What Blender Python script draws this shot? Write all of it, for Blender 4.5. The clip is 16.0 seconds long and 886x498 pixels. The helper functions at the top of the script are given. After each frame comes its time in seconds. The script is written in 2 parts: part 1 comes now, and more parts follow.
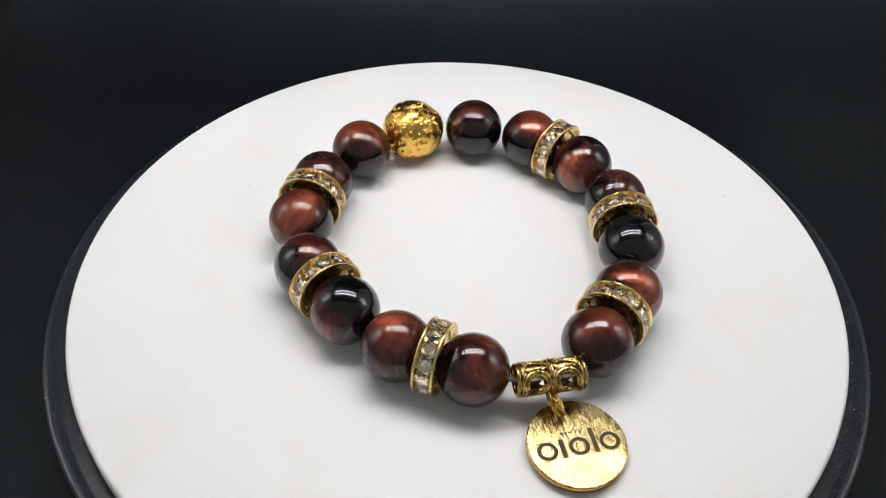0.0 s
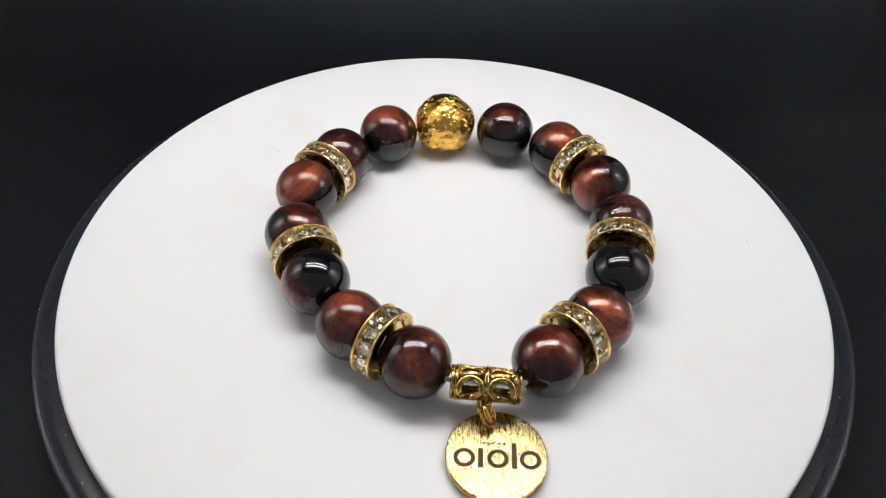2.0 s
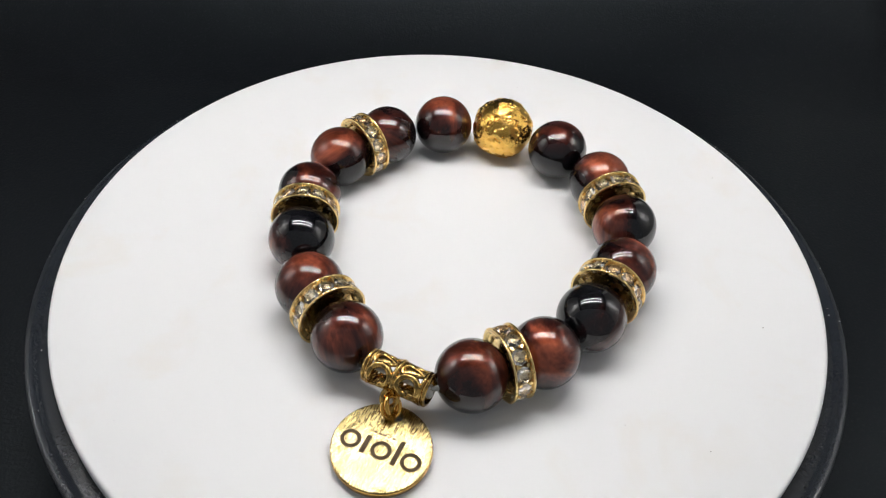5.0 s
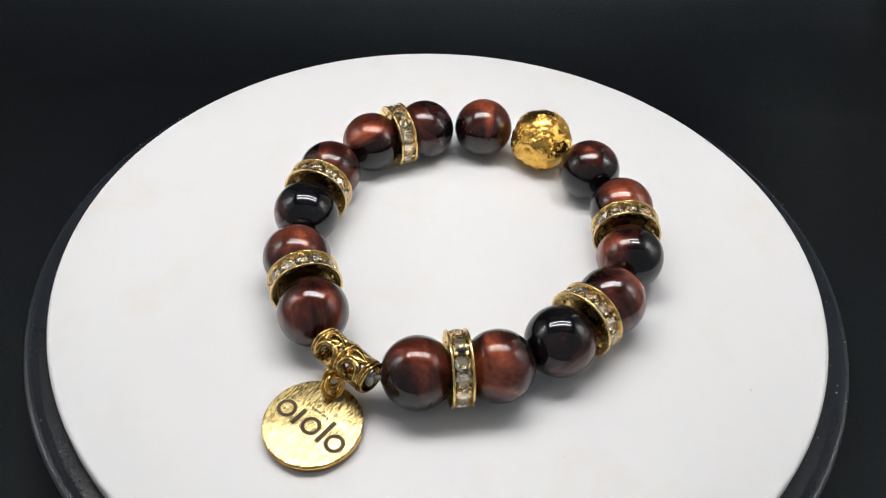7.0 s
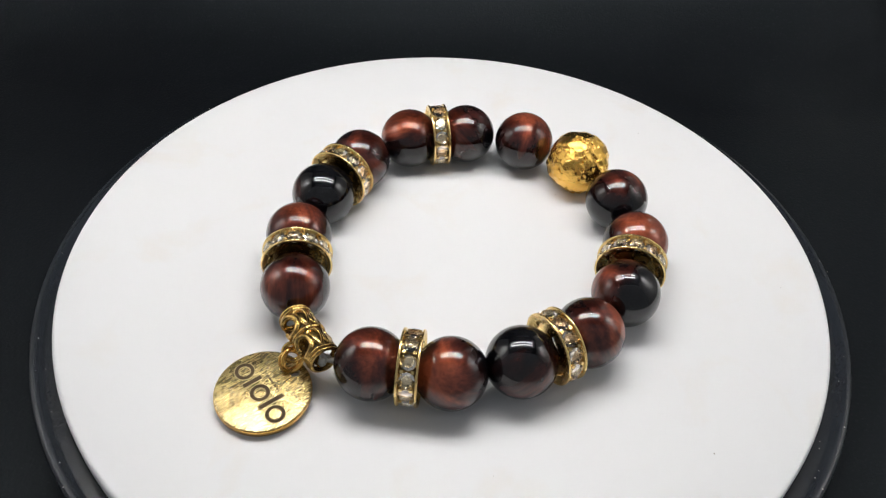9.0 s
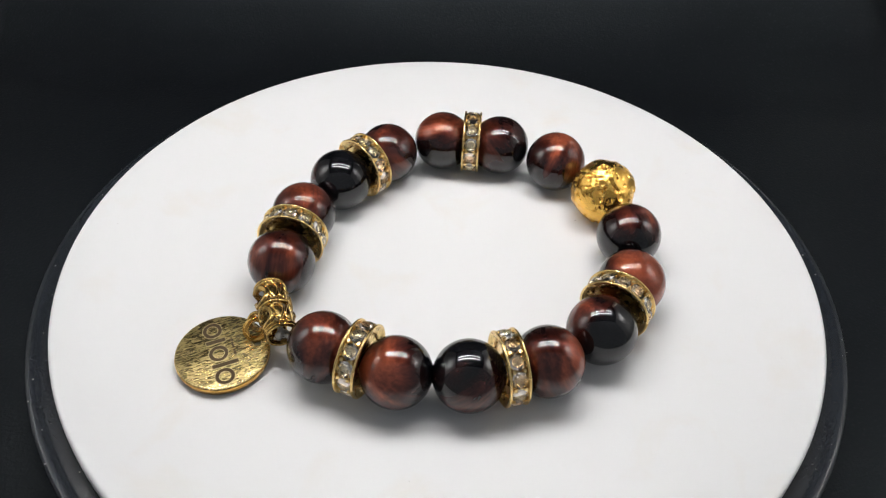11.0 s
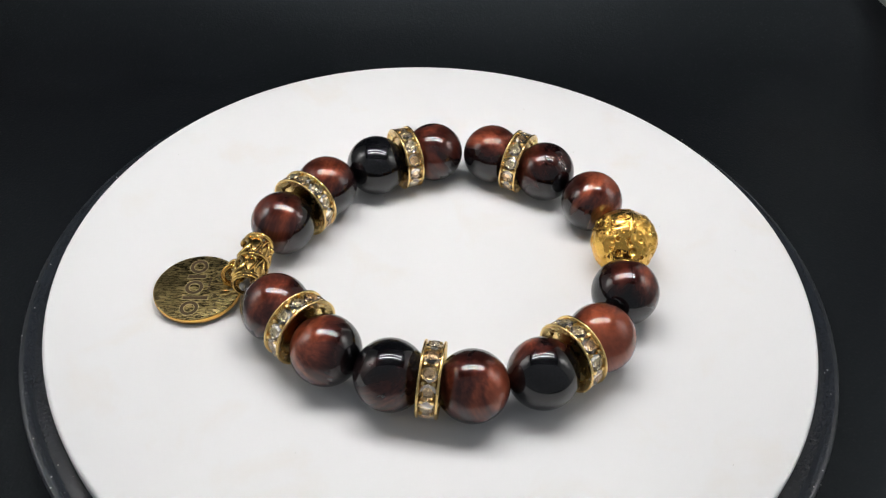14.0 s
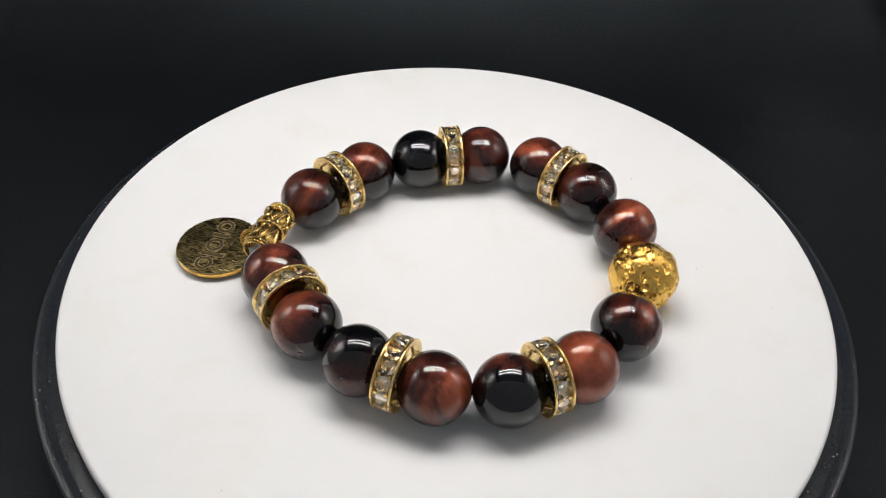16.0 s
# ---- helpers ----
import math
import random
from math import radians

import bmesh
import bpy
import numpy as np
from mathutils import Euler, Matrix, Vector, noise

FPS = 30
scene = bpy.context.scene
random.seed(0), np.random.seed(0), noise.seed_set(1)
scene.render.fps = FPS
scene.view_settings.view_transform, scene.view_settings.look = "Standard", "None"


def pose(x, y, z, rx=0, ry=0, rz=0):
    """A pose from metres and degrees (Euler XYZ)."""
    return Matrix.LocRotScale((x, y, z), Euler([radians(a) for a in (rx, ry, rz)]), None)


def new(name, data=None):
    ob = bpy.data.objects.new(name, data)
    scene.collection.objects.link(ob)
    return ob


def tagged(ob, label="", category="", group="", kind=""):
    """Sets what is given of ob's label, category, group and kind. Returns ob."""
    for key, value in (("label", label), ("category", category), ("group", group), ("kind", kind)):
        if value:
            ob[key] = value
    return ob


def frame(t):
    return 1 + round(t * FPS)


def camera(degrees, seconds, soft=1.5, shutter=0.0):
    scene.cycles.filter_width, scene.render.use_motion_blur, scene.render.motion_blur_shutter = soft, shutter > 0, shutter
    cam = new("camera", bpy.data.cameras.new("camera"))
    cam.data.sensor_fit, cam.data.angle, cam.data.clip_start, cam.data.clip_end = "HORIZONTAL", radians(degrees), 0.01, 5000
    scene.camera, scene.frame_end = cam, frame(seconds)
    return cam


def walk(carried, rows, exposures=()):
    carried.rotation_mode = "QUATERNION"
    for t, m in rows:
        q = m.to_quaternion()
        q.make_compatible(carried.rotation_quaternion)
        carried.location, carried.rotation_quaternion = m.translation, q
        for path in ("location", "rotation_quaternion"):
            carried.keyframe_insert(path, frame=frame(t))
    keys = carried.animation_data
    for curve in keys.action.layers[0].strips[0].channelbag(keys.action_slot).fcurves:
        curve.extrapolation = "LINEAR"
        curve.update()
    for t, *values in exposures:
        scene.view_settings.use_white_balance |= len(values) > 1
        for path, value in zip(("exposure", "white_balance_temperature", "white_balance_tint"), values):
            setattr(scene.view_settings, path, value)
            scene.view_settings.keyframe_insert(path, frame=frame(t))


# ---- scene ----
K = 0.01  # one centimetre
BEAD = 0.588  # radius of a stone bead
cam = camera(54.53, 16.0, soft=1.2)
CAMERA_ROWS = [
    (0.0, -0.0178, -11.1882, 11.3372, 45.60, -1.16, 2.54),
    (0.5, -0.0543, -11.1880, 11.4037, 45.18, -1.16, 2.38),
    (1.0, -0.0706, -11.2114, 11.3677, 45.26, -1.44, 2.33),
    (1.5, -0.0652, -11.2573, 11.4207, 45.42, -1.73, 2.21),
    (2.0, 0.0141, -11.2092, 11.3989, 45.24, -1.65, 2.19),
    (2.5, -0.0440, -11.2458, 11.3679, 45.22, -1.96, 2.05),
    (3.0, -0.0804, -11.2103, 11.3757, 45.01, -2.15, 2.09),
    (3.5, -0.0896, -11.2395, 11.3510, 45.08, -2.20, 1.93),
    (4.0, -0.1062, -11.2272, 11.3563, 45.12, -2.45, 2.01),
    (6.5, 0.0494, -11.2195, 11.3809, 45.06, -2.01, 2.10),
    (7.0, 0.0327, -11.2328, 11.3128, 45.19, -2.04, 2.14),
    (7.5, -0.0189, -11.2301, 11.3167, 45.09, -2.03, 2.16),
    (8.0, -0.0148, -11.2368, 11.3396, 45.09, -2.00, 2.14),
    (8.5, -0.0031, -11.2306, 11.3558, 45.16, -2.03, 2.20),
    (9.0, 0.0498, -11.2848, 11.3590, 45.39, -1.75, 2.19),
    (11.5, 0.1209, -11.2891, 11.3689, 45.68, -1.72, 2.17),
    (12.0, 0.0420, -11.3117, 11.3716, 45.75, -1.94, 2.00),
    (12.5, 0.0296, -11.3357, 11.3579, 45.99, -2.19, 1.99),
    (13.0, 0.0146, -11.3500, 11.3755, 46.05, -2.27, 1.86),
    (13.5, -0.0196, -11.3686, 11.3787, 46.17, -2.46, 1.78),
    (14.0, -0.0022, -11.3512, 11.3799, 46.08, -2.52, 1.90),
    (14.5, -0.0396, -11.3608, 11.2865, 46.27, -2.66, 1.79),
    (15.0, 0.0493, -11.3264, 11.3147, 46.23, -2.44, 1.99),
    (15.5, -0.0112, -11.2794, 11.3019, 46.22, -2.35, 2.04),
    (16.0, -0.0930, -11.3088, 11.2776, 46.25, -2.06, 2.26),
]
TURN_ROWS = [(0.0, -0.62), (0.5, -4.25), (1.0, -7.91), (1.5, -11.57), (2.0, -15.29), (2.5, -18.91), (3.0, -22.56), (3.5, -26.21),
             (4.0, -29.88), (6.5, -48.34), (7.0, -52.01), (7.5, -55.66), (8.0, -59.33), (8.5, -63.02), (9.0, -66.72), (11.5, -85.12),
             (12.0, -88.72), (12.5, -92.39), (13.0, -96.04), (13.5, -99.68), (14.0, -103.38), (14.5, -107.02), (15.0, -110.76),
             (15.5, -114.41), (16.0, -118.06)]
EXPOSURES = [(0.0, 0.0, 6500, 10), (14.6, 0.0, 6500, 10), (15.1, 0.0, 6850, 10), (15.6, 0.0, 6840, 10), (16.0, 0.0, 6660, 10)]
walk(cam, [(t, pose(x * K, y * K, z * K, rx, ry, rz)) for t, x, y, z, rx, ry, rz in CAMERA_ROWS], EXPOSURES)

# ---- light: a photo box with two rows of lamps in its ceiling; the room beyond its open front is dim ----
CHIP_GLOW = 129.0
LAMP_Z, LAMP_X, LAMP_Y, LAMP_GAP, LAMP_PITCH, LAMP_COUNT = 16.5, -0.6, 2.9, 1.5, 1.9, 10
world = bpy.data.worlds.new("room")
scene.world = world
world.use_nodes = True
world.node_tree.nodes["Background"].inputs[0].default_value = (0.9, 0.95, 1.0, 1)
world.node_tree.nodes["Background"].inputs[1].default_value = 0.22


# ---- materials ----
def material(name):
    m = bpy.data.materials.new(name)
    m.use_nodes = True
    return m, m.node_tree, m.node_tree.nodes["Principled BSDF"]


def node(tree, kind, **values):
    n = tree.nodes.new(kind)
    for key, value in values.items():
        if key in n.inputs:
            n.inputs[key].default_value = value
    return n


def coords(tree, scale, turn=(0, 0, 0)):
    """Object coordinates, scaled and turned."""
    tc = tree.nodes.new("ShaderNodeTexCoord")
    mp = tree.nodes.new("ShaderNodeMapping")
    mp.inputs["Scale"].default_value = scale
    mp.inputs["Rotation"].default_value = [radians(a) for a in turn]
    tree.links.new(tc.outputs["Object"], mp.inputs["Vector"])
    return mp.outputs["Vector"]


def noise_tex(tree, vector, scale, detail=4.0, rough=0.55, distortion=0.0):
    n = node(tree, "ShaderNodeTexNoise", Scale=scale, Detail=detail, Roughness=rough, Distortion=distortion)
    tree.links.new(vector, n.inputs["Vector"])
    return n.outputs["Fac"]


def ramp(tree, fac, stops):
    r = tree.nodes.new("ShaderNodeValToRGB")
    e = r.color_ramp.elements
    while len(e) < len(stops):
        e.new(0.5)
    for k, (at, c) in enumerate(stops):
        e[k].position, e[k].color = at, (c, c, c, 1) if isinstance(c, float) else (*c, 1)
    tree.links.new(fac, r.inputs["Fac"])
    return r.outputs["Color"]


def maths(tree, op, a, b):
    m = tree.nodes.new("ShaderNodeMath")
    m.operation = op
    for k, v in enumerate((a, b)):
        if isinstance(v, (int, float)):
            m.inputs[k].default_value = v
        else:
            tree.links.new(v, m.inputs[k])
    return m.outputs[0]


def mix(tree, fac, a, b, blend="MIX"):
    m = tree.nodes.new("ShaderNodeMix")
    m.data_type, m.blend_type = "RGBA", blend
    for k, v in ((0, fac), (6, a), (7, b)):
        if isinstance(v, (int, float)):
            m.inputs[k].default_value = v
        elif isinstance(v, tuple):
            m.inputs[k].default_value = (*v, 1)
        else:
            tree.links.new(v, m.inputs[k])
    return m.outputs[2]


def bump(tree, bsdf, height, strength, distance):
    b = node(tree, "ShaderNodeBump", Strength=strength, Distance=distance)
    tree.links.new(height, b.inputs["Height"])
    tree.links.new(b.outputs["Normal"], bsdf.inputs["Normal"])


def tiger_eye(seed, dark, turn, red):
    """Polished red tiger's eye: silky fibres in red-brown bands between black ones. dark: 0 all red to 1 all black.
    red: the way its redder side faces, mostly up; it carries stone pattern and painted silky sheen."""
    m, t, p = material("red_tiger_eye")
    v = coords(t, (100, 100, 100), turn)
    shift = t.nodes.new("ShaderNodeVectorMath")
    shift.inputs[1].default_value = (seed * 3.71, seed * 1.93, seed * 2.57)
    t.links.new(v, shift.inputs[0])
    v = shift.outputs[0]
    squeeze = t.nodes.new("ShaderNodeVectorMath")
    squeeze.operation = "MULTIPLY"
    squeeze.inputs[1].default_value = (0.35, 2.2, 1.1)
    t.links.new(v, squeeze.inputs[0])
    band = noise_tex(t, squeeze.outputs[0], 0.85, 3.0, 0.5, 0.7)
    fine = t.nodes.new("ShaderNodeVectorMath")
    fine.operation = "MULTIPLY"
    fine.inputs[1].default_value = (0.40, 7.0, 7.0)
    t.links.new(v, fine.inputs[0])
    fibre = noise_tex(t, fine.outputs[0], 2.0, 3.5, 0.6, 0.12)
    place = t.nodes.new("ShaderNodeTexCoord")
    sheen_facing = t.nodes.new("ShaderNodeVectorMath")
    sheen_facing.operation = "DOT_PRODUCT"
    sheen_facing.inputs[1].default_value = Vector(red).normalized() / (BEAD * K)
    t.links.new(place.outputs["Object"], sheen_facing.inputs[0])
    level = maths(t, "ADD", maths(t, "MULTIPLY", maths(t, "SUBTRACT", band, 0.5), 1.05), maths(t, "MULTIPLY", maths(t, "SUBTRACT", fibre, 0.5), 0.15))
    # besides the stone's pattern, this paints silky sheen above and dark undersides
    level = maths(t, "ADD", level, maths(t, "MULTIPLY", sheen_facing.outputs["Value"], 0.30))
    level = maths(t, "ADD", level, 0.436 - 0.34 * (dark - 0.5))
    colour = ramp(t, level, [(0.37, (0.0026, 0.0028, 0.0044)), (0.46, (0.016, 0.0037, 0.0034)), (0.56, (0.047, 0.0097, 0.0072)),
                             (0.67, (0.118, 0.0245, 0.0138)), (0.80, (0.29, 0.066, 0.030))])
    streak = ramp(t, fibre, [(0.35, 0.45), (0.62, 1.0)])
    colour = mix(t, 0.42, colour, streak, "MULTIPLY")
    t.links.new(colour, p.inputs["Base Color"])
    p.inputs["Metallic"].default_value = 0.52
    p.inputs["Roughness"].default_value = 0.46
    p.inputs["Anisotropic"].default_value = 0.85
    p.inputs["Anisotropic Rotation"].default_value = (seed * 0.37) % 1.0
    tangent = t.nodes.new("ShaderNodeTangent")
    tangent.direction_type, tangent.axis = "RADIAL", "XYZ"[seed % 2]
    t.links.new(tangent.outputs[0], p.inputs["Tangent"])
    p.inputs["Specular IOR Level"].default_value = 0.1
    p.inputs["Coat Weight"].default_value = 1.0
    p.inputs["Coat Roughness"].default_value = 0.006
    p.inputs["Coat IOR"].default_value = 1.55
    return m


def gold(name, colour, rough, scratch=0.0, patina=0.0):
    m, t, p = material(name)
    v = coords(t, (100, 100, 100))
    p.inputs["Metallic"].default_value = 1.0
    blotch = noise_tex(t, v, 2.5, 4.0, 0.6)
    base = mix(t, ramp(t, blotch, [(0.35, 0.0), (0.65, 1.0)]), tuple(c * 0.8 for c in colour), colour)
    if patina:
        stain = noise_tex(t, v, 9.0, 4.0, 0.6)
        base = mix(t, ramp(t, stain, [(0.42, patina), (0.60, 0.0)]), base, (0.05, 0.03, 0.012))
    t.links.new(base, p.inputs["Base Color"])
    t.links.new(maths(t, "ADD", maths(t, "MULTIPLY", blotch, 0.16), rough - 0.08), p.inputs["Roughness"])
    if scratch:
        lines = t.nodes.new("ShaderNodeVectorMath")
        lines.operation = "MULTIPLY"
        lines.inputs[1].default_value = (16.0, 2.6, 1.0)
        t.links.new(v, lines.inputs[0])
        hair = noise_tex(t, lines.outputs[0], 1.4, 5.0, 0.7, 0.6)
        wave = noise_tex(t, v, 2.1, 1.0, 0.4)
        wear = noise_tex(t, v, 11.0, 6.0, 0.75, 0.6)
        both = maths(t, "ADD", maths(t, "MULTIPLY", hair, 0.5), maths(t, "MULTIPLY", wear, 0.5))
        hairline = maths(t, "ADD", noise_tex(t, lines.outputs[0], 3.0, 2.0, 0.5), maths(t, "MULTIPLY", maths(t, "SUBTRACT", both, 0.5), 0.9))
        t.links.new(ramp(t, hairline, [(0.36, rough * 0.8), (0.62, rough * 1.25)]), p.inputs["Roughness"])
        t.links.new(mix(t, ramp(t, both, [(0.38, 0.0), (0.60, 0.6)]), base, (0.41, 0.325, 0.15)), p.inputs["Base Color"])
        # the face bulges a little towards its middle
        reach = t.nodes.new("ShaderNodeVectorMath")
        reach.operation = "DOT_PRODUCT"
        t.links.new(v, reach.inputs[0])
        t.links.new(v, reach.inputs[1])
        swell = maths(t, "ADD", maths(t, "MULTIPLY", reach.outputs["Value"], -0.035), maths(t, "ADD", maths(t, "MULTIPLY", both, scratch * 0.0019), maths(t, "MULTIPLY", wave, scratch * 0.042)))
        bump(t, p, swell, 1.0, 0.01)
        # a thin clear lacquer, faintly wavy
        p.inputs["Coat Weight"].default_value = 0.2
        p.inputs["Coat Roughness"].default_value = 0.06
        dent = node(t, "ShaderNodeBump", Strength=1.0, Distance=0.01)
        t.links.new(swell, dent.inputs["Height"])
        t.links.new(dent.outputs["Normal"], p.inputs["Coat Normal"])
    return m


def plain(name, colour, rough, grain=0.0, grain_scale=8.0, vary=0.15, metal=0.0, spec=0.5):
    m, t, p = material(name)
    v = coords(t, (100, 100, 100))
    big = noise_tex(t, v, 0.35, 3.0, 0.5)
    small = noise_tex(t, v, grain_scale, 4.0, 0.6)
    both = maths(t, "ADD", maths(t, "MULTIPLY", big, 0.6), maths(t, "MULTIPLY", small, 0.4))
    t.links.new(mix(t, ramp(t, both, [(0.3, 0.0), (0.7, 1.0)]), tuple(c * (1 - vary) for c in colour), tuple(min(1, c * (1 + vary)) for c in colour)), p.inputs["Base Color"])
    p.inputs["Roughness"].default_value, p.inputs["Metallic"].default_value = rough, metal
    p.inputs["Specular IOR Level"].default_value = spec
    if grain:
        bump(t, p, small, grain, 0.0003)
    return m


def white_disc_material():
    m, t, p = material("white_acrylic")
    v = coords(t, (100, 100, 100))
    stain = noise_tex(t, v, 0.55, 4.0, 0.6, 0.5)
    colour = mix(t, ramp(t, stain, [(0.56, 0.0), (0.76, 0.42)]), (0.80, 0.80, 0.80), (0.76, 0.70, 0.62))
    t.links.new(colour, p.inputs["Base Color"])
    p.inputs["Roughness"].default_value = 0.42
    p.inputs["Specular IOR Level"].default_value = 0.35
    bump(t, p, noise_tex(t, v, 14.0, 3.0, 0.5), 0.04, 0.0002)
    return m


def black_cloth_material():
    """Matt black sheet with a fine pale fleck."""
    m, t, p = material("black_backdrop")
    v = coords(t, (100, 100, 100))
    big = noise_tex(t, v, 0.3, 3.0, 0.5)
    small = noise_tex(t, v, 15.0, 3.0, 0.6)
    base = mix(t, ramp(t, big, [(0.3, 0.0), (0.7, 1.0)]), (0.0035, 0.0042, 0.0054), (0.0048, 0.0056, 0.0070))
    t.links.new(mix(t, ramp(t, small, [(0.56, 0.0), (0.70, 1.0)]), base, (0.011, 0.012, 0.014)), p.inputs["Base Color"])
    p.inputs["Roughness"].default_value = 0.5
    p.inputs["Specular IOR Level"].default_value = 0.19
    p.inputs["Specular Tint"].default_value = (0.80, 0.93, 1.0, 1)
    bump(t, p, small, 0.3, 0.0003)
    return m


def glass_material():
    m, t, p = material("rhinestone_glass")
    info = t.nodes.new("ShaderNodeObjectInfo")
    t.links.new(mix(t, ramp(t, info.outputs["Random"], [(0.55, 0.0), (0.95, 1.0)]), (1.0, 0.94, 0.87), (1.0, 0.80, 0.64)), p.inputs["Base Color"])
    p.inputs["Transmission Weight"].default_value = 1.0
    p.inputs["Roughness"].default_value = 0.02
    p.inputs["IOR"].default_value = 1.56
    return m


def glow_material():
    m, t, p = material("lamp_chip")
    p.inputs["Base Color"].default_value = (0.9, 0.9, 0.85, 1)
    p.inputs["Emission Color"].default_value = (1.0, 0.985, 0.98, 1)
    p.inputs["Emission Strength"].default_value = CHIP_GLOW
    return m


GOLD_RING = gold("polished_gold", (0.98, 0.71, 0.30), 0.26)
GOLD_LAVA = gold("gold_plated_lava", (1.0, 0.60, 0.14), 0.27)
GOLD_TAG = gold("brushed_pale_gold", (0.33, 0.252, 0.104), 0.26, scratch=0.5)
GOLD_LINK = gold("bright_gold_wire", (0.95, 0.56, 0.14), 0.12)
BRASS = gold("antique_brass", (0.86, 0.56, 0.18), 0.22, patina=0.65)
FOIL = plain("champagne_foil", (1.0, 0.87, 0.68), 0.24, metal=1.0)
ENGRAVED = plain("engraved_brown", (0.060, 0.036, 0.013), 0.5, vary=0.3, metal=0.3, spec=0.3)
# paler metal for the light caught on the edges of the engraving
GLINT_LINE = plain("pale_gold_glint", (0.42, 0.34, 0.17), 0.55, metal=0.6)
GLASS = glass_material()
CORD = plain("clear_elastic", (0.75, 0.75, 0.72), 0.25)
CORD.node_tree.nodes["Principled BSDF"].inputs["Transmission Weight"].default_value = 0.7
WHITE_DISC = white_disc_material()
BLACK_PLASTIC = plain("black_plastic", (0.0125, 0.0160, 0.0215), 0.27, grain=0.05, grain_scale=30.0, vary=0.2)
BLACK_CLOTH = black_cloth_material()
BOX_SILVER = plain("silver_box_sheet", (0.80, 0.80, 0.79), 0.42, vary=0.04, metal=0.8)
BOX_BLACK = plain("black_box_sheet", (0.06, 0.06, 0.06), 0.6, vary=0.05)
BOARD = plain("lamp_board", (0.7, 0.7, 0.68), 0.4, vary=0.05)
DUST = plain("dust", (0.45, 0.43, 0.40), 0.9)
CHIP = glow_material()


# ---- mesh helpers (lengths in centimetres) ----
def part(name, bm, mat, parent=None, label="", m=None, smooth=True):
    me = bpy.data.meshes.new(name)
    bm.to_mesh(me)
    bm.free()
    me.transform(Matrix.Diagonal((K, K, K, 1)))
    me.materials.append(mat)
    if smooth:
        me.shade_smooth()
    ob = new(name, me)
    ob.parent = parent
    if m is not None:
        ob.matrix_basis = m
    return tagged(ob, label)


def at(x, y, z, rx=0, ry=0, rz=0):
    return pose(x * K, y * K, z * K, rx, ry, rz)


def aim(place, axis):
    """A pose in centimetres whose z runs along axis."""
    return Matrix.Translation(Vector(place) * K) @ Vector(axis).to_track_quat("Z", "Y").to_matrix().to_4x4()


def lathe(bm, profile, segments=96, closed=False):
    """Turns a profile of (radius, height) about z."""
    rings = []
    for r, z in profile:
        if r < 1e-6:
            rings.append([bm.verts.new((0, 0, z))])
        else:
            rings.append([bm.verts.new((r * math.cos(2 * math.pi * k / segments), r * math.sin(2 * math.pi * k / segments), z)) for k in range(segments)])
    pairs = list(zip(rings, rings[1:])) + ([(rings[-1], rings[0])] if closed else [])
    for a, b in pairs:
        for k in range(segments):
            j = (k + 1) % segments
            face = [a[k % len(a)], a[j % len(a)], b[j % len(b)], b[k % len(b)]]
            face = [v for n, v in enumerate(face) if v not in face[:n]]
            if len(face) > 2:
                bm.faces.new(face)
    bmesh.ops.recalc_face_normals(bm, faces=bm.faces)
    return bm


def torus(bm, major, minor, m=Matrix(), segments=40, sides=12):
    start = len(bm.verts)
    ring = []
    for k in range(segments):
        a = 2 * math.pi * k / segments
        ring.append([bm.verts.new(m @ Vector(((major + minor * math.cos(b)) * math.cos(a), (major + minor * math.cos(b)) * math.sin(a), minor * math.sin(b))))
                     for b in (2 * math.pi * s / sides for s in range(sides))])
    for k in range(segments):
        for s in range(sides):
            bm.faces.new((ring[k][s], ring[(k + 1) % segments][s], ring[(k + 1) % segments][(s + 1) % sides], ring[k][(s + 1) % sides]))
    return bm


def sweep(bm, points, radius, sides=8, ends=0.6):
    """A round wire along points, tapering to its ends."""
    pts = [Vector(p) for p in points]
    rings = []
    for k, p in enumerate(pts):
        d = (pts[min(k + 1, len(pts) - 1)] - pts[max(k - 1, 0)]).normalized()
        q = d.to_track_quat("Z", "Y")
        edge = min(k, len(pts) - 1 - k)
        r = radius * (ends if edge == 0 else 1.0)
        rings.append([bm.verts.new(p + q @ Vector((r * math.cos(a), r * math.sin(a), 0))) for a in (2 * math.pi * s / sides for s in range(sides))])
    for a, b in zip(rings, rings[1:]):
        # match the nearest starting corner, so that the wire does not twist
        near = min(range(sides), key=lambda s: (b[s].co - a[0].co).length)
        b[:] = b[near:] + b[:near]
        for s in range(sides):
            bm.faces.new((a[s], a[(s + 1) % sides], b[(s + 1) % sides], b[s]))
    bm.faces.new(list(reversed(rings[0])))
    bm.faces.new(rings[-1])
    bmesh.ops.recalc_face_normals(bm, faces=bm.faces)
    return bm


def block(bm, lx, ly, lz, m=Matrix(), bevel=0.0):
    made = bmesh.ops.create_cube(bm, size=1.0, matrix=m @ Matrix.Diagonal((lx, ly, lz, 1)))
    if bevel:
        edges = {e for v in made["verts"] for e in v.link_edges}
        bmesh.ops.bevel(bm, geom=list(edges), offset=bevel, segments=2, affect="EDGES", profile=0.5)
    return bm


# ---- the photo box and its black sheet ----
FLOOR, BOX_TOP, LEFT, RIGHT, FRONT, BACK, SHEET_EDGE = -2.2, 17.0, -14.2, 13.2, -6.0, 15.3, 13.1


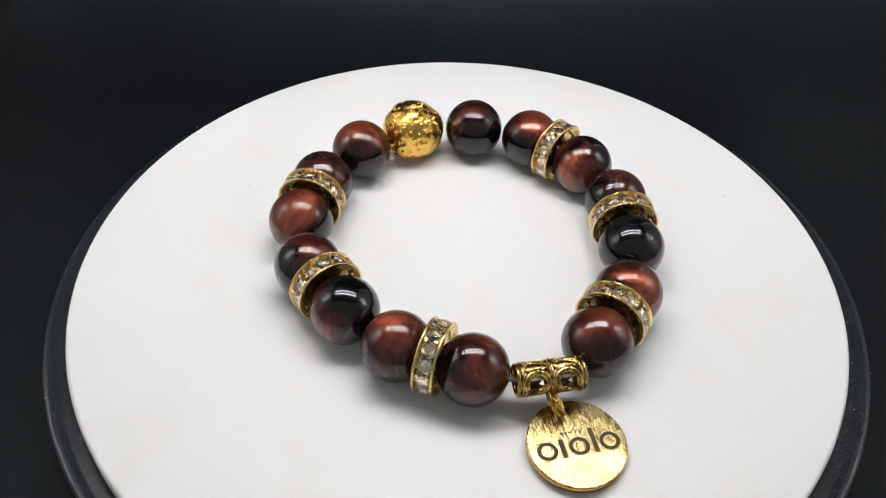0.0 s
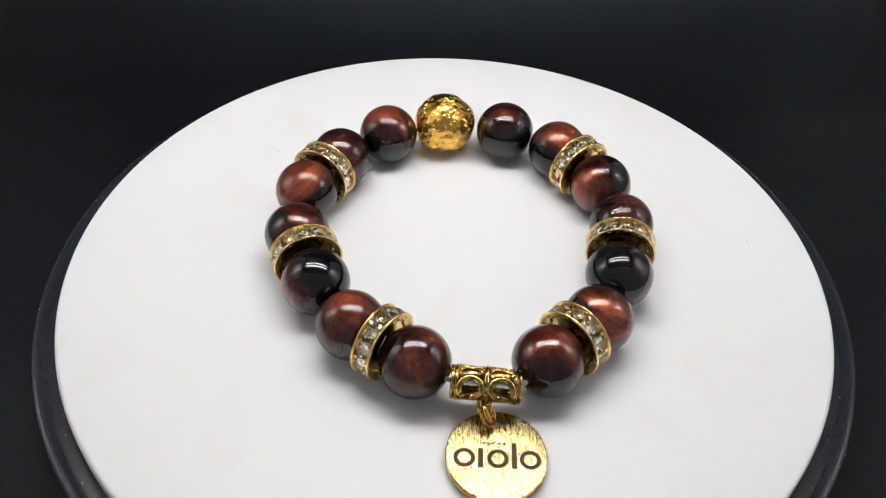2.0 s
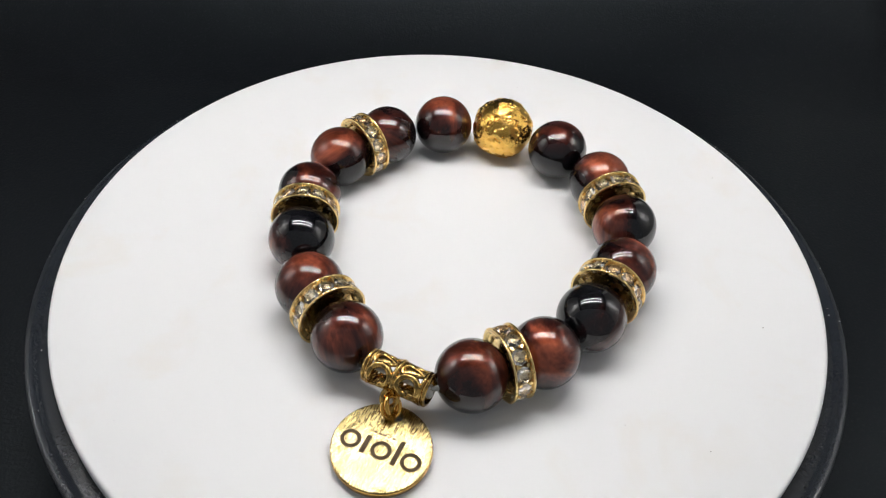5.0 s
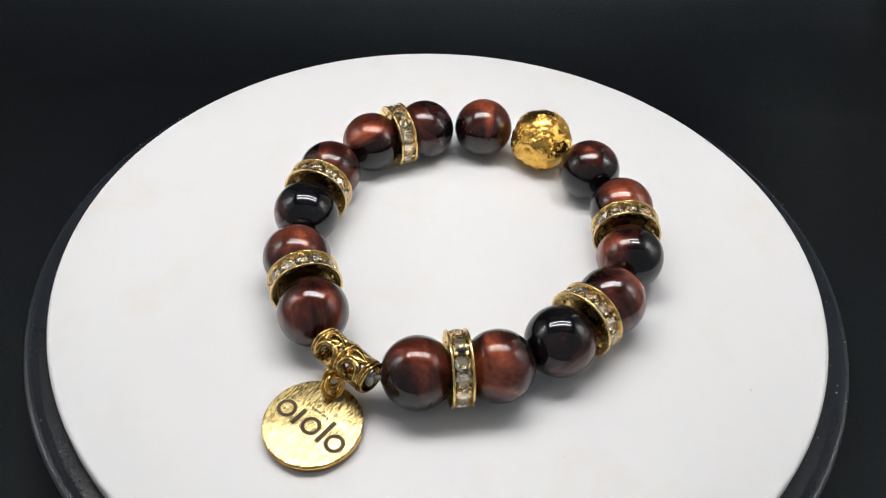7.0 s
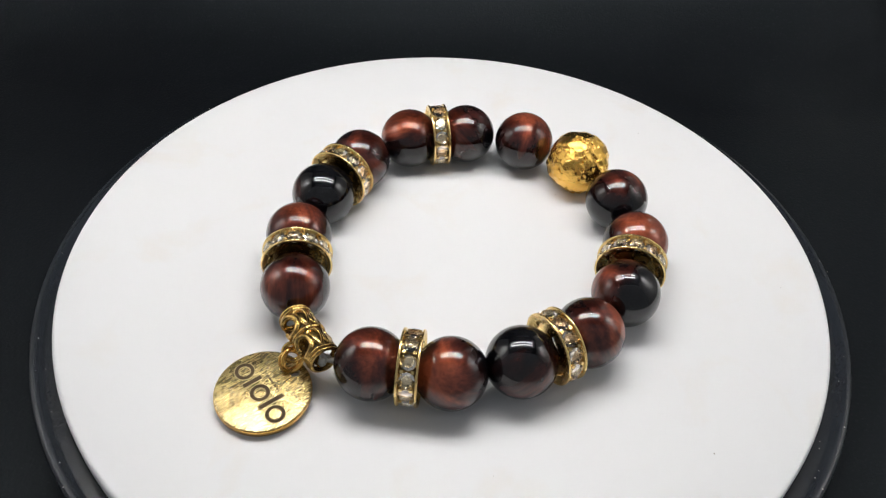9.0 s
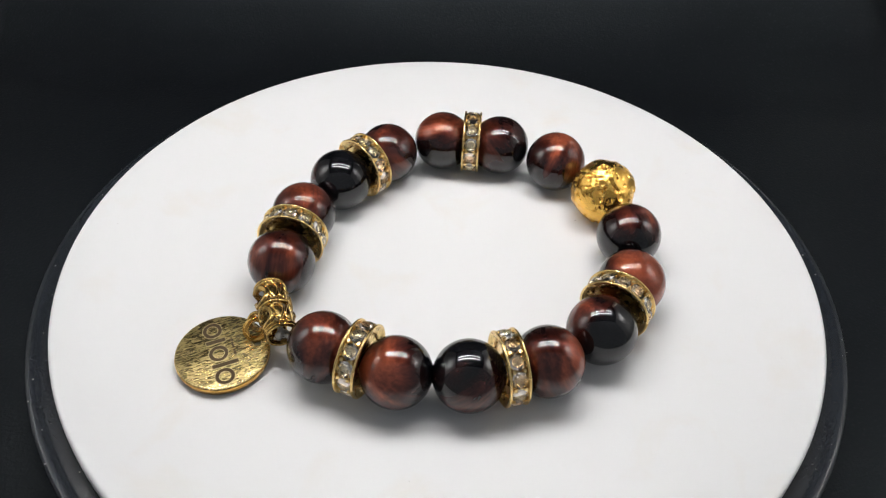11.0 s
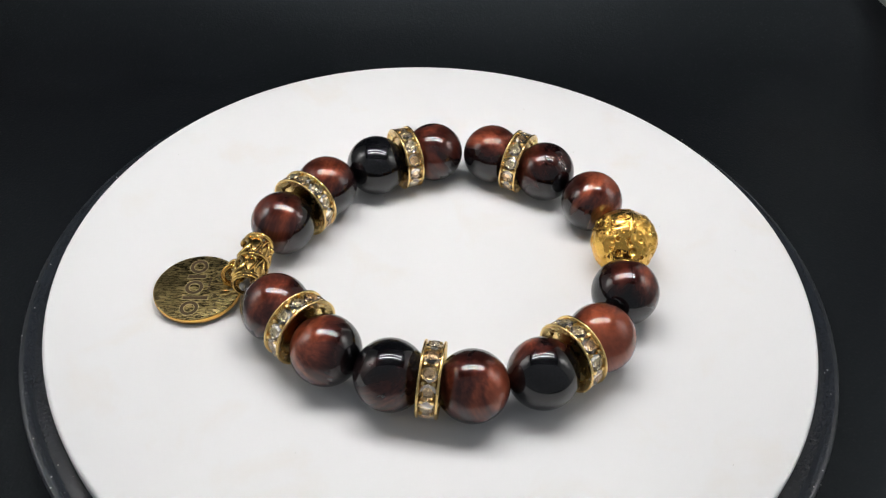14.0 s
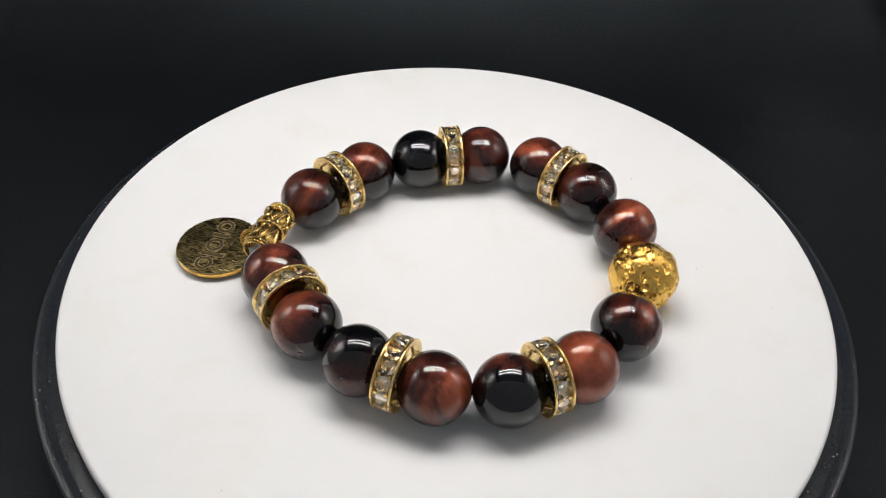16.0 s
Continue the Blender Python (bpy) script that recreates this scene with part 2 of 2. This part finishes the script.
def photo_box():
    wide, across = RIGHT - LEFT, (RIGHT + LEFT) / 2
    depth, mid = BACK - FRONT, (BACK + FRONT) / 2
    tall, up = BOX_TOP + 0.1 - FLOOR, (BOX_TOP + FLOOR - 0.3) / 2
    for name, size, place in (("floor", (wide + 0.8, depth + 10, 0.4), (across, mid - 5, FLOOR - 0.40)), ("wall_left", (0.4, depth, tall), (LEFT - 0.2, mid, up)),
                              ("wall_right", (0.4, depth, tall), (RIGHT + 0.2, mid, up)), ("wall_back", (wide, 0.4, tall), (across, BACK - 0.3, up)),
                              ("ceiling", (wide + 0.8, depth, 0.4), (across, mid, BOX_TOP + 0.35))):
        bm = block(bmesh.new(), *size)
        mat = BOX_BLACK if name == "ceiling" else BOX_SILVER
        tagged(part(name, bm, mat, m=at(*place), smooth=False), ("black" if name == "ceiling" else "satin silver") + " folding photo box panel", "panel", kind="structure")
    # the sheet lies on the floor, bends up behind, narrower there, and hangs down the back
    path = [(y, FLOOR) for y in (-15.9, -12, -8, -4, 0, 4, 8)]
    path += [(8 + 6.5 * math.sin(radians(a)), FLOOR + 6.5 * (1 - math.cos(radians(a)))) for a in range(3, 91, 3)]
    path += [(14.5, 8.0), (14.5, 12.0), (14.5, 16.8)]
    bm = bmesh.new()
    under = [(y + 0.05 * min(1, max(0, (y - 8) / 6)), z - 0.05) for y, z in path]
    rows = [[bm.verts.new((x, y, z)) for x in np.linspace(LEFT + 0.05, max(11.0, min(SHEET_EDGE, 12.84 - 1.6 * (y - 12.37))), 24)] for y, z in path + under[::-1]]
    for a, b in zip(rows, rows[1:] + rows[:1]):
        for k in range(23):
            bm.faces.new((a[k], a[k + 1], b[k + 1], b[k]))
    for k in (0, 23):
        for j in range(len(path) - 1):
            bm.faces.new((rows[j][k], rows[j + 1][k], rows[-2 - j][k], rows[-1 - j][k]))
    bmesh.ops.recalc_face_normals(bm, faces=bm.faces)
    tagged(part("backdrop", bm, BLACK_CLOTH), "matt black backdrop sheet swept up behind the turntable", "backdrop", kind="structure")


def lamp_strips():
    for side in (-1, 1):
        strip = tagged(new("lamp_strip"), "white lamp strip with a row of bright chips", "lamp", "lamp strips of the photo box")
        strip.location = Vector((LAMP_X, LAMP_Y + side * LAMP_GAP, LAMP_Z)) * K
        part("circuit_board", block(bmesh.new(), LAMP_PITCH * LAMP_COUNT + 0.6, 1.1, 0.16, Matrix.Translation((0, 0, 0.14)), 0.03), BOARD, strip, smooth=False)
        for k in range(LAMP_COUNT):
            bm = block(bmesh.new(), 0.56, 0.66, 0.1, Matrix.Identity(4), 0.02)
            part("lamp_chip", bm, CHIP, strip, "glowing white lamp chip", at((k - (LAMP_COUNT - 1) / 2) * LAMP_PITCH, 0, 0.0), smooth=False)


# ---- turntable ----
DISC = 6.925


def turntable():
    table = tagged(new("turntable"), "round motor turntable with a white disc in a black rim", "turntable")
    base = lathe(bmesh.new(), [(0, FLOOR + 0.03), (6.75, FLOOR + 0.03), (6.85, FLOOR + 0.12), (6.85, -1.05), (0, -1.05)], 128)
    part("base", base, BLACK_PLASTIC, table, "black plastic base")
    rim = [(0, -0.40), (6.9, -0.40), (7.12, -0.41), (7.17, -0.40), (7.22, -0.36), (7.28, -0.335), (7.34, -0.34), (7.385, -0.38), (7.40, -0.44),
           (7.40, -0.80), (7.36, -0.92), (7.25, -1.0), (0, -1.0)]
    platter = part("platter", lathe(bmesh.new(), rim, 192), BLACK_PLASTIC, table, "black plastic platter with a raised lip")
    edge = [(DISC - 0.08 + 0.08 * math.cos(radians(a)), -0.08 + 0.08 * math.sin(radians(a))) for a in range(90, -1, -10)]
    disc = [(0, 0.0), (3.0, 0.0), (6.0, 0.0)] + edge + [(DISC, -0.30), (DISC - 0.04, -0.385), (0, -0.385)]
    part("disc", lathe(bmesh.new(), disc, 192), WHITE_DISC, platter, "white acrylic disc")
    rng = random.Random(4)
    bm = bmesh.new()
    for k in range(70):
        r, a = (rng.uniform(6.97, 7.38), rng.uniform(0, 6.283))
        s = rng.uniform(0.006, 0.016)
        z = -0.40 if r < 7.15 else -0.34
        bmesh.ops.create_icosphere(bm, subdivisions=1, radius=s, matrix=Matrix.Translation((r * math.cos(a), r * math.sin(a), z + 0.005)) @ Matrix.Diagonal((1, 1, 0.5, 1)))
    tagged(part("dust", bm, DUST, platter, "pale dust specks"), kind="stuff")
    bm = bmesh.new()
    for k in range(14):
        r, a = 6.6 * math.sqrt(rng.random()), rng.uniform(0, 6.283)
        bmesh.ops.create_icosphere(bm, subdivisions=1, radius=rng.uniform(0.006, 0.013), matrix=Matrix.Translation((r * math.cos(a), r * math.sin(a), 0.004)) @ Matrix.Diagonal((1.4, 1, 0.5, 1)))
    tagged(part("lint", bm, DUST, platter, "tiny grey specks"), kind="stuff")
    return platter


# ---- bracelet ----
BEADS = {  # place on the disc, darkness, turn of the grain, way that the red side faces
    "A1": (0.157, 3.440, 0.74, (20, 80, 10), (-0.6, 0.3, 0.7)), "A2": (1.334, 3.169, 0.34, (-30, 70, -15), (0.5, 0.3, 0.8)),
    "A3": (2.349, 2.390, 0.70, (10, 110, 0), (-0.6, -0.4, 0.4)), "A4": (2.922, 1.378, 0.44, (-15, 85, 10), (0.52, 0.43, 0.7)),
    "A5": (3.096, 0.085, 0.84, (35, 75, -10), (0.85, 0.3, -0.3)), "A6": (2.928, -1.047, 0.52, (-35, 65, 20), (0.35, -0.65, 0.6)),
    "A7": (2.326, -2.165, 0.58, (30, 60, 15), (0.3, -0.2, 0.9)), "B7": (0.334, -2.872, 0.54, (-10, 115, -20), (0.1, -0.8, 0.6)),
    "B6": (-0.897, -2.490, 0.44, (25, 95, 5), (-0.2, -0.5, 0.8)), "B5": (-1.827, -1.781, 0.83, (0, 90, 0), (-0.6, -0.6, -0.4)),
    "B4": (-2.606, -0.814, 0.46, (-20, 80, 15), (0.7, 0.2, 0.6)), "B3": (-2.933, 0.347, 0.50, (40, 60, -15), (-0.3, 0.0, 0.9)),
    "B2": (-2.704, 1.486, 0.44, (-30, 110, 10), (0.1, 0.0, 1.0)), "B1": (-2.084, 2.530, 0.32, (10, 85, -5), (0.0, 0.2, 1.0)),
}
GOLD_BEAD = (-1.094, 3.261)


def bead_mesh():
    bm = bmesh.new()
    bmesh.ops.create_icosphere(bm, subdivisions=5, radius=BEAD)
    return bm


def lava_bead(parent):
    """Gold-plated lava: a lumpy ball with many sharp-edged pits."""
    bm = bmesh.new()
    bmesh.ops.create_icosphere(bm, subdivisions=7, radius=1.0)
    rng = random.Random(11)
    pits = []
    while len(pits) < 270:
        d = Vector((rng.gauss(0, 1), rng.gauss(0, 1), rng.gauss(0, 1))).normalized()
        if noise.noise(d * 2.3 + Vector((2, 9, 4))) > rng.uniform(-0.9, 0.3):  # pits lie in patches
            pits.append((*d, rng.uniform(0.035, 0.075) if rng.random() < 0.8 else rng.uniform(0.075, 0.13)))
    pits = np.array(pits)
    ways = np.array([v.co.normalized()[:] for v in bm.verts])
    swell = np.array([0.075 * noise.noise(Vector(d) * 1.6 + Vector((3, 1, 7))) + 0.028 * noise.noise(Vector(d) * 4.2) + 0.006 * noise.noise(Vector(d) * 10) for d in ways])
    wobble = np.array([1.0 + 0.25 * noise.noise(Vector(d) * 9 + Vector((1, 5, 2))) for d in ways])
    r = 1.0 + np.minimum(swell, 0.045)
    for px, py, pz, w in pits:
        cosine = ways @ np.array((px, py, pz))
        near = np.nonzero(cosine > math.cos(1.9 * w))[0]
        x = np.arccos(np.clip(cosine[near], -1, 1)) / (w * wobble[near])
        hollow = -0.62 * w * np.clip(1 - x ** 3, 0, 1)
        lip = 0.10 * w * np.clip(1 - np.abs(x - 1.15) / 0.25, 0, 1)
        r[near] += hollow + lip
    for v, d, q in zip(bm.verts, ways, r):
        v.co = Vector(d) * (0.612 * q)
    part("lava_bead", bm, GOLD_LAVA, parent, "gold-plated pitted lava bead", at(*GOLD_BEAD, 0.60, 30, 20, 0))


def rondelle(parent, m):
    """A spacer: a channel with two gold flanges, set with twelve stones round its edge."""
    outer, half = 0.615, 0.16
    bm = lathe(bmesh.new(), [(0.24, -half + 0.07), (0.475, -half + 0.07), (0.475, half - 0.07), (0.24, half - 0.07)], 48, True)
    for k in range(12):
        a = 2 * math.pi * (k + 0.5) / 12
        for z in (-0.085, 0.085):
            block(bm, 0.13, 0.05, 0.05, Matrix.Rotation(a, 4, "Z") @ Matrix.Translation((0.53, 0, z)))
    ring = part("rondelle", bm, GOLD_RING, parent, "gold spacer ring set with clear rhinestones", m, smooth=False)
    for side in (-1, 1):
        prof = [(0.43, -0.048), (0.50, -0.036), (0.550, -0.004), (0.568, 0.022), (outer - 0.014, 0.028), (outer, 0.016), (outer, -0.006), (outer - 0.012, -0.014), (0.55, -0.020), (0.46, -0.062)]
        fl = lathe(bmesh.new(), prof, 60, True)
        for v in fl.verts:  # gently scalloped edge
            ang = math.atan2(v.co.y, v.co.x)
            rad = math.hypot(v.co.x, v.co.y)
            if rad < 0.5:
                s = 1 + 0.03 * math.cos(12 * ang)
                v.co.x *= s
                v.co.y *= s
        part("flange", fl, GOLD_RING, ring, m=at(0, 0, side * half * 0.92, 0 if side > 0 else 180, 0, 0))
    for k in range(12):
        a = 2 * math.pi * k / 12
        turn = Matrix.Rotation(a, 4, "Z") @ Matrix.Rotation(math.pi / 2, 4, "Y")
        part("rhinestone", stone_mesh(), GLASS, ring, "clear faceted rhinestone", Matrix.Translation(turn @ Vector((0, 0, 0.545)) * K) @ turn, smooth=False)
        cup = lathe(bmesh.new(), [(0, -0.066), (0.066, -0.060), (0.140, -0.012), (0.143, -0.018), (0.066, -0.070), (0, -0.074)], 8)
        part("foil_cup", cup, FOIL, ring, "champagne foil behind the stone", Matrix.Translation(turn @ Vector((0, 0, 0.545)) * K) @ turn, smooth=False)
    return ring


def stone_mesh():
    bm = bmesh.new()
    lathe(bm, [(0, 0.056), (0.08, 0.056), (0.142, 0.012), (0.142, 0.0), (0.06, -0.052), (0, -0.060)], 8)
    return bm


def bail(parent, a, b, radius=0.235):
    """The openwork tube: three rings, with scrolls and arcs of wire between them."""
    a, b = Vector(a), Vector(b)
    length = (b - a).length
    tube = bmesh.new()
    for z, mj, mn in ((-0.49, radius, 0.036), (-0.43, radius + 0.012, 0.034), (0.0, radius + 0.015, 0.046), (0.43, radius + 0.012, 0.034), (0.49, radius, 0.036)):
        torus(tube, mj, mn, Matrix.Translation((0, 0, z * length)), 40, 10)
    holder = part("bail", tube, BRASS, parent, "antique gold openwork bail tube", aim((a + b) / 2, b - a))

    def on_tube(u, w, lift=0.0):
        ang = w / radius
        return ((radius + lift) * math.cos(ang), (radius + lift) * math.sin(ang), u)

    for half in (-1, 1):
        mid = half * 0.225 * length
        for k in range(4):
            w0 = radians(150 - 90 * k) * radius
            if k % 2 == 0:  # an open scroll with a curled end
                pts = []
                for s in range(30):
                    f = s / 29
                    ang = radians(215 - 310 * f)
                    r = 0.178 * (1 - 0.35 * max(0, f - 0.65) / 0.35)
                    pts.append(on_tube(mid - half * r * math.cos(ang), w0 - r * math.sin(ang), 0.016))
                part("scroll", sweep(bmesh.new(), pts, 0.054), BRASS, holder)
            else:  # a pair of teardrop loops round domed petals
                for side in (-1, 1):
                    pts = []
                    for s in range(25):
                        ang = 2 * math.pi * s / 24
                        wide = 0.085 * math.sin(ang) * (1 - 0.55 * side * math.cos(ang))
                        pts.append(on_tube(mid + 0.185 * math.cos(ang), w0 + side * 0.10 + wide, 0.012))
                    part("teardrop", sweep(bmesh.new(), pts, 0.028, ends=1.0), BRASS, holder)
                    petal = bmesh.new()
                    bmesh.ops.create_uvsphere(petal, u_segments=20, v_segments=12, radius=1.0)
                    for v in petal.verts:  # a drop, narrow at one end
                        v.co.y *= 1 - 0.5 * side * v.co.z
                    place = Matrix.Rotation((w0 + side * 0.10) / radius, 4, "Z") @ Matrix.Translation((radius - 0.016, 0, mid)) @ Matrix.Diagonal((0.05, 0.092, 0.178, 1))
                    bmesh.ops.transform(petal, matrix=place, verts=petal.verts)
                    part("petal", petal, BRASS, holder)
    return holder


def charm(parent):
    """A round gold tag, with a hole for its ring and a dark engraved device."""
    radius, half = 0.768, 0.068
    hole = Vector((0.0, 0.575))
    bm = bmesh.new()

    def loop(r, z, n=96, c=(0, 0)):
        return [bm.verts.new((c[0] + r * math.cos(2 * math.pi * k / n), c[1] + r * math.sin(2 * math.pi * k / n), z)) for k in range(n)]

    def cap(outer, inner, flip):
        edges = []
        for ring in (outer, inner):
            for k in range(len(ring)):
                e = bm.edges.get((ring[k], ring[(k + 1) % len(ring)])) or bm.edges.new((ring[k], ring[(k + 1) % len(ring)]))
                edges.append(e)
        bmesh.ops.triangle_fill(bm, edges=edges, use_beauty=True)

    def bridge(r1, r2):
        for k in range(len(r1)):
            j = (k + 1) % len(r1)
            bm.faces.new((r1[k], r1[j], r2[j], r2[k]))

    rings = [loop(radius - 0.02, half), loop(radius - 0.004, half - 0.008), loop(radius, half - 0.022), loop(radius, -half + 0.02), loop(radius - 0.02, -half)]
    holes = [loop(0.085, half, 24, hole), loop(0.085, -half, 24, hole)]
    for r1, r2 in zip(rings, rings[1:]):
        bridge(r1, r2)
    bridge(*holes)
    cap(rings[0], holes[0], False)
    cap(rings[-1], holes[1], True)
    bmesh.ops.recalc_face_normals(bm, faces=bm.faces)
    tag = part("charm", bm, GOLD_TAG, parent, "round pale gold tag with a dark engraved device", Matrix.Translation(Vector((1.952, -3.838, 0.125)) * K) @ TAG_TILT @ Matrix.Rotation(radians(16.0), 4, "Z"), smooth=False)

    # a brighter gold band stands in for the disc's reflection on the tag's edge
    band = [(radius - 0.02, -half + 0.006), (radius + 0.003, -half + 0.022), (radius + 0.003, half - 0.022), (radius - 0.001, half - 0.010), (radius - 0.02, half - 0.012)]
    part("edge", lathe(bmesh.new(), band, 96, True), GOLD_LINK, tag, "edge of the tag, in brighter gold for light off the disc")
    z = half + 0.004

    def flat_ring(cx, cy, r, w, squash=1.0, n=40):
        b = bmesh.new()
        rows = [[b.verts.new((cx + q * math.cos(2 * math.pi * k / n), cy + q * squash * math.sin(2 * math.pi * k / n), h)) for k in range(n)] for q, h in ((r, z - 0.004), (r, z), (r - w, z), (r - w, z - 0.004))]
        for r1, r2 in zip(rows, rows[1:]):
            for k in range(n):
                b.faces.new((r1[k], r1[(k + 1) % n], r2[(k + 1) % n], r2[k]))
        return b

    def flat_bar(cx, cy, lx, ly, drop=0.0):
        return block(bmesh.new(), lx, ly, 0.005, Matrix.Translation((cx, cy, z - drop - 0.0025)))

    # thin pale outlines draw the glint on the engraving's edges
    for cx, cy, r in ((-0.485, -0.06, 0.160), (0.02, -0.06, 0.160), (0.505, -0.06, 0.160)):
        for q in (r + 0.010, r - 0.060):
            part("glint_line", flat_ring(cx, cy, q, 0.011, 0.98), GLINT_LINE, tag, "pale line painting the glint along the engraving", smooth=False)
        part("engraved_ring", flat_ring(cx, cy, r, 0.062, 0.98), ENGRAVED, tag, "dark engraved ring", smooth=False)
    for cx, cy, lx, ly in ((-0.24, -0.055, 0.075, 0.32), (0.265, 0.0, 0.075, 0.43),
                           (-0.19, 0.195, 0.055, 0.032), (-0.12, 0.195, 0.055, 0.032), (-0.05, 0.195, 0.055, 0.032), (0.04, 0.195, 0.05, 0.032), (0.11, 0.195, 0.05, 0.032)):
        if ly > 0.1:
            part("glint_line", flat_bar(cx, cy, lx + 0.018, ly + 0.018, 0.0015), GLINT_LINE, tag, "pale line painting the glint along the engraving", smooth=False)
        part("engraved_bar", flat_bar(cx, cy, lx, ly), ENGRAVED, tag, "dark engraved bar", smooth=False)
    return tag


TAG_TILT = Vector((0, 0, 1)).rotation_difference(Vector((0.02, -0.022, 1))).to_matrix().to_4x4()
BAIL_A, BAIL_B = (1.00, -3.06, 0.62), (2.03, -2.83, 0.62)


def bracelet():
    whole = tagged(new("beaded_bracelet"), "red tiger eye bead bracelet with gold spacers and tag", "bracelet")
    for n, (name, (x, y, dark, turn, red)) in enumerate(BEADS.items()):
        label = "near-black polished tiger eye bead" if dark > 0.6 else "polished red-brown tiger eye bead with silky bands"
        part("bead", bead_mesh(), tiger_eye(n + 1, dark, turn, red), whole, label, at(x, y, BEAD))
    lava_bead(whole)
    first = None
    for one, two in (("A2", "A3"), ("A4", "A5"), ("A6", "A7"), ("B7", "B6"), ("B5", "B4"), ("B3", "B2")):
        p, q = Vector((*BEADS[one][:2], 0.617)), Vector((*BEADS[two][:2], 0.617))
        rondelle(whole, aim((p + q) / 2, q - p))
    bail(whole, BAIL_A, BAIL_B)
    charm(whole)
    # the bail's own loop and two jump rings down to the tag
    mid = (Vector(BAIL_A) + Vector(BAIL_B)) / 2
    along = (Vector(BAIL_B) - Vector(BAIL_A)).normalized()
    out = Vector((along.y, -along.x, 0))
    c = mid + out * 0.30 + Vector((0, 0, -0.16))
    part("loop", torus(bmesh.new(), 0.145, 0.042), BRASS, whole, "antique gold loop under the bail", aim(c, along * 0.75 + out * 0.25 + Vector((0, 0, 0.5))))
    part("jump_ring", torus(bmesh.new(), 0.175, 0.04), GOLD_LINK, whole, "bright gold jump ring", aim(Vector((1.65, -3.28, 0.37)), (0.75, 0.45, 0.35)))
    part("jump_ring", torus(bmesh.new(), 0.17, 0.038), GOLD_LINK, whole, "bright gold jump ring", aim(Vector((1.66, -3.30, 0.35)), (0.88, 0.05, 0.61)))
    # the stretch cord shows at the ends of the bail
    for p, q in ((BEADS["B7"][:2] + (BEAD,), BAIL_A), (BAIL_A, BAIL_B), (BAIL_B, BEADS["A7"][:2] + (BEAD,))):
        pts = [Vector(p).lerp(Vector(q), s / 6) for s in range(7)]
        part("cord", sweep(bmesh.new(), pts, 0.05), CORD, whole, "clear stretch cord")
    bm = bmesh.new()
    rng = random.Random(8)
    for k in range(5):
        bmesh.ops.create_icosphere(bm, subdivisions=2, radius=rng.uniform(0.06, 0.10), matrix=Matrix.Translation((rng.uniform(-0.06, 0.06), rng.uniform(-0.06, 0.06), rng.uniform(-0.05, 0.05))))
    part("knot", bm, CORD, whole, "clear knot of the cord", at(BAIL_B[0] - 0.02, BAIL_B[1], 0.62))
    return whole


photo_box()
lamp_strips()
PLATTER = turntable()
BRACELET = bracelet()


def motions():
    for thing in (PLATTER, BRACELET):
        walk(thing, [(t, pose(0, 0, 0, 0, 0, a)) for t, a in TURN_ROWS])


motions()
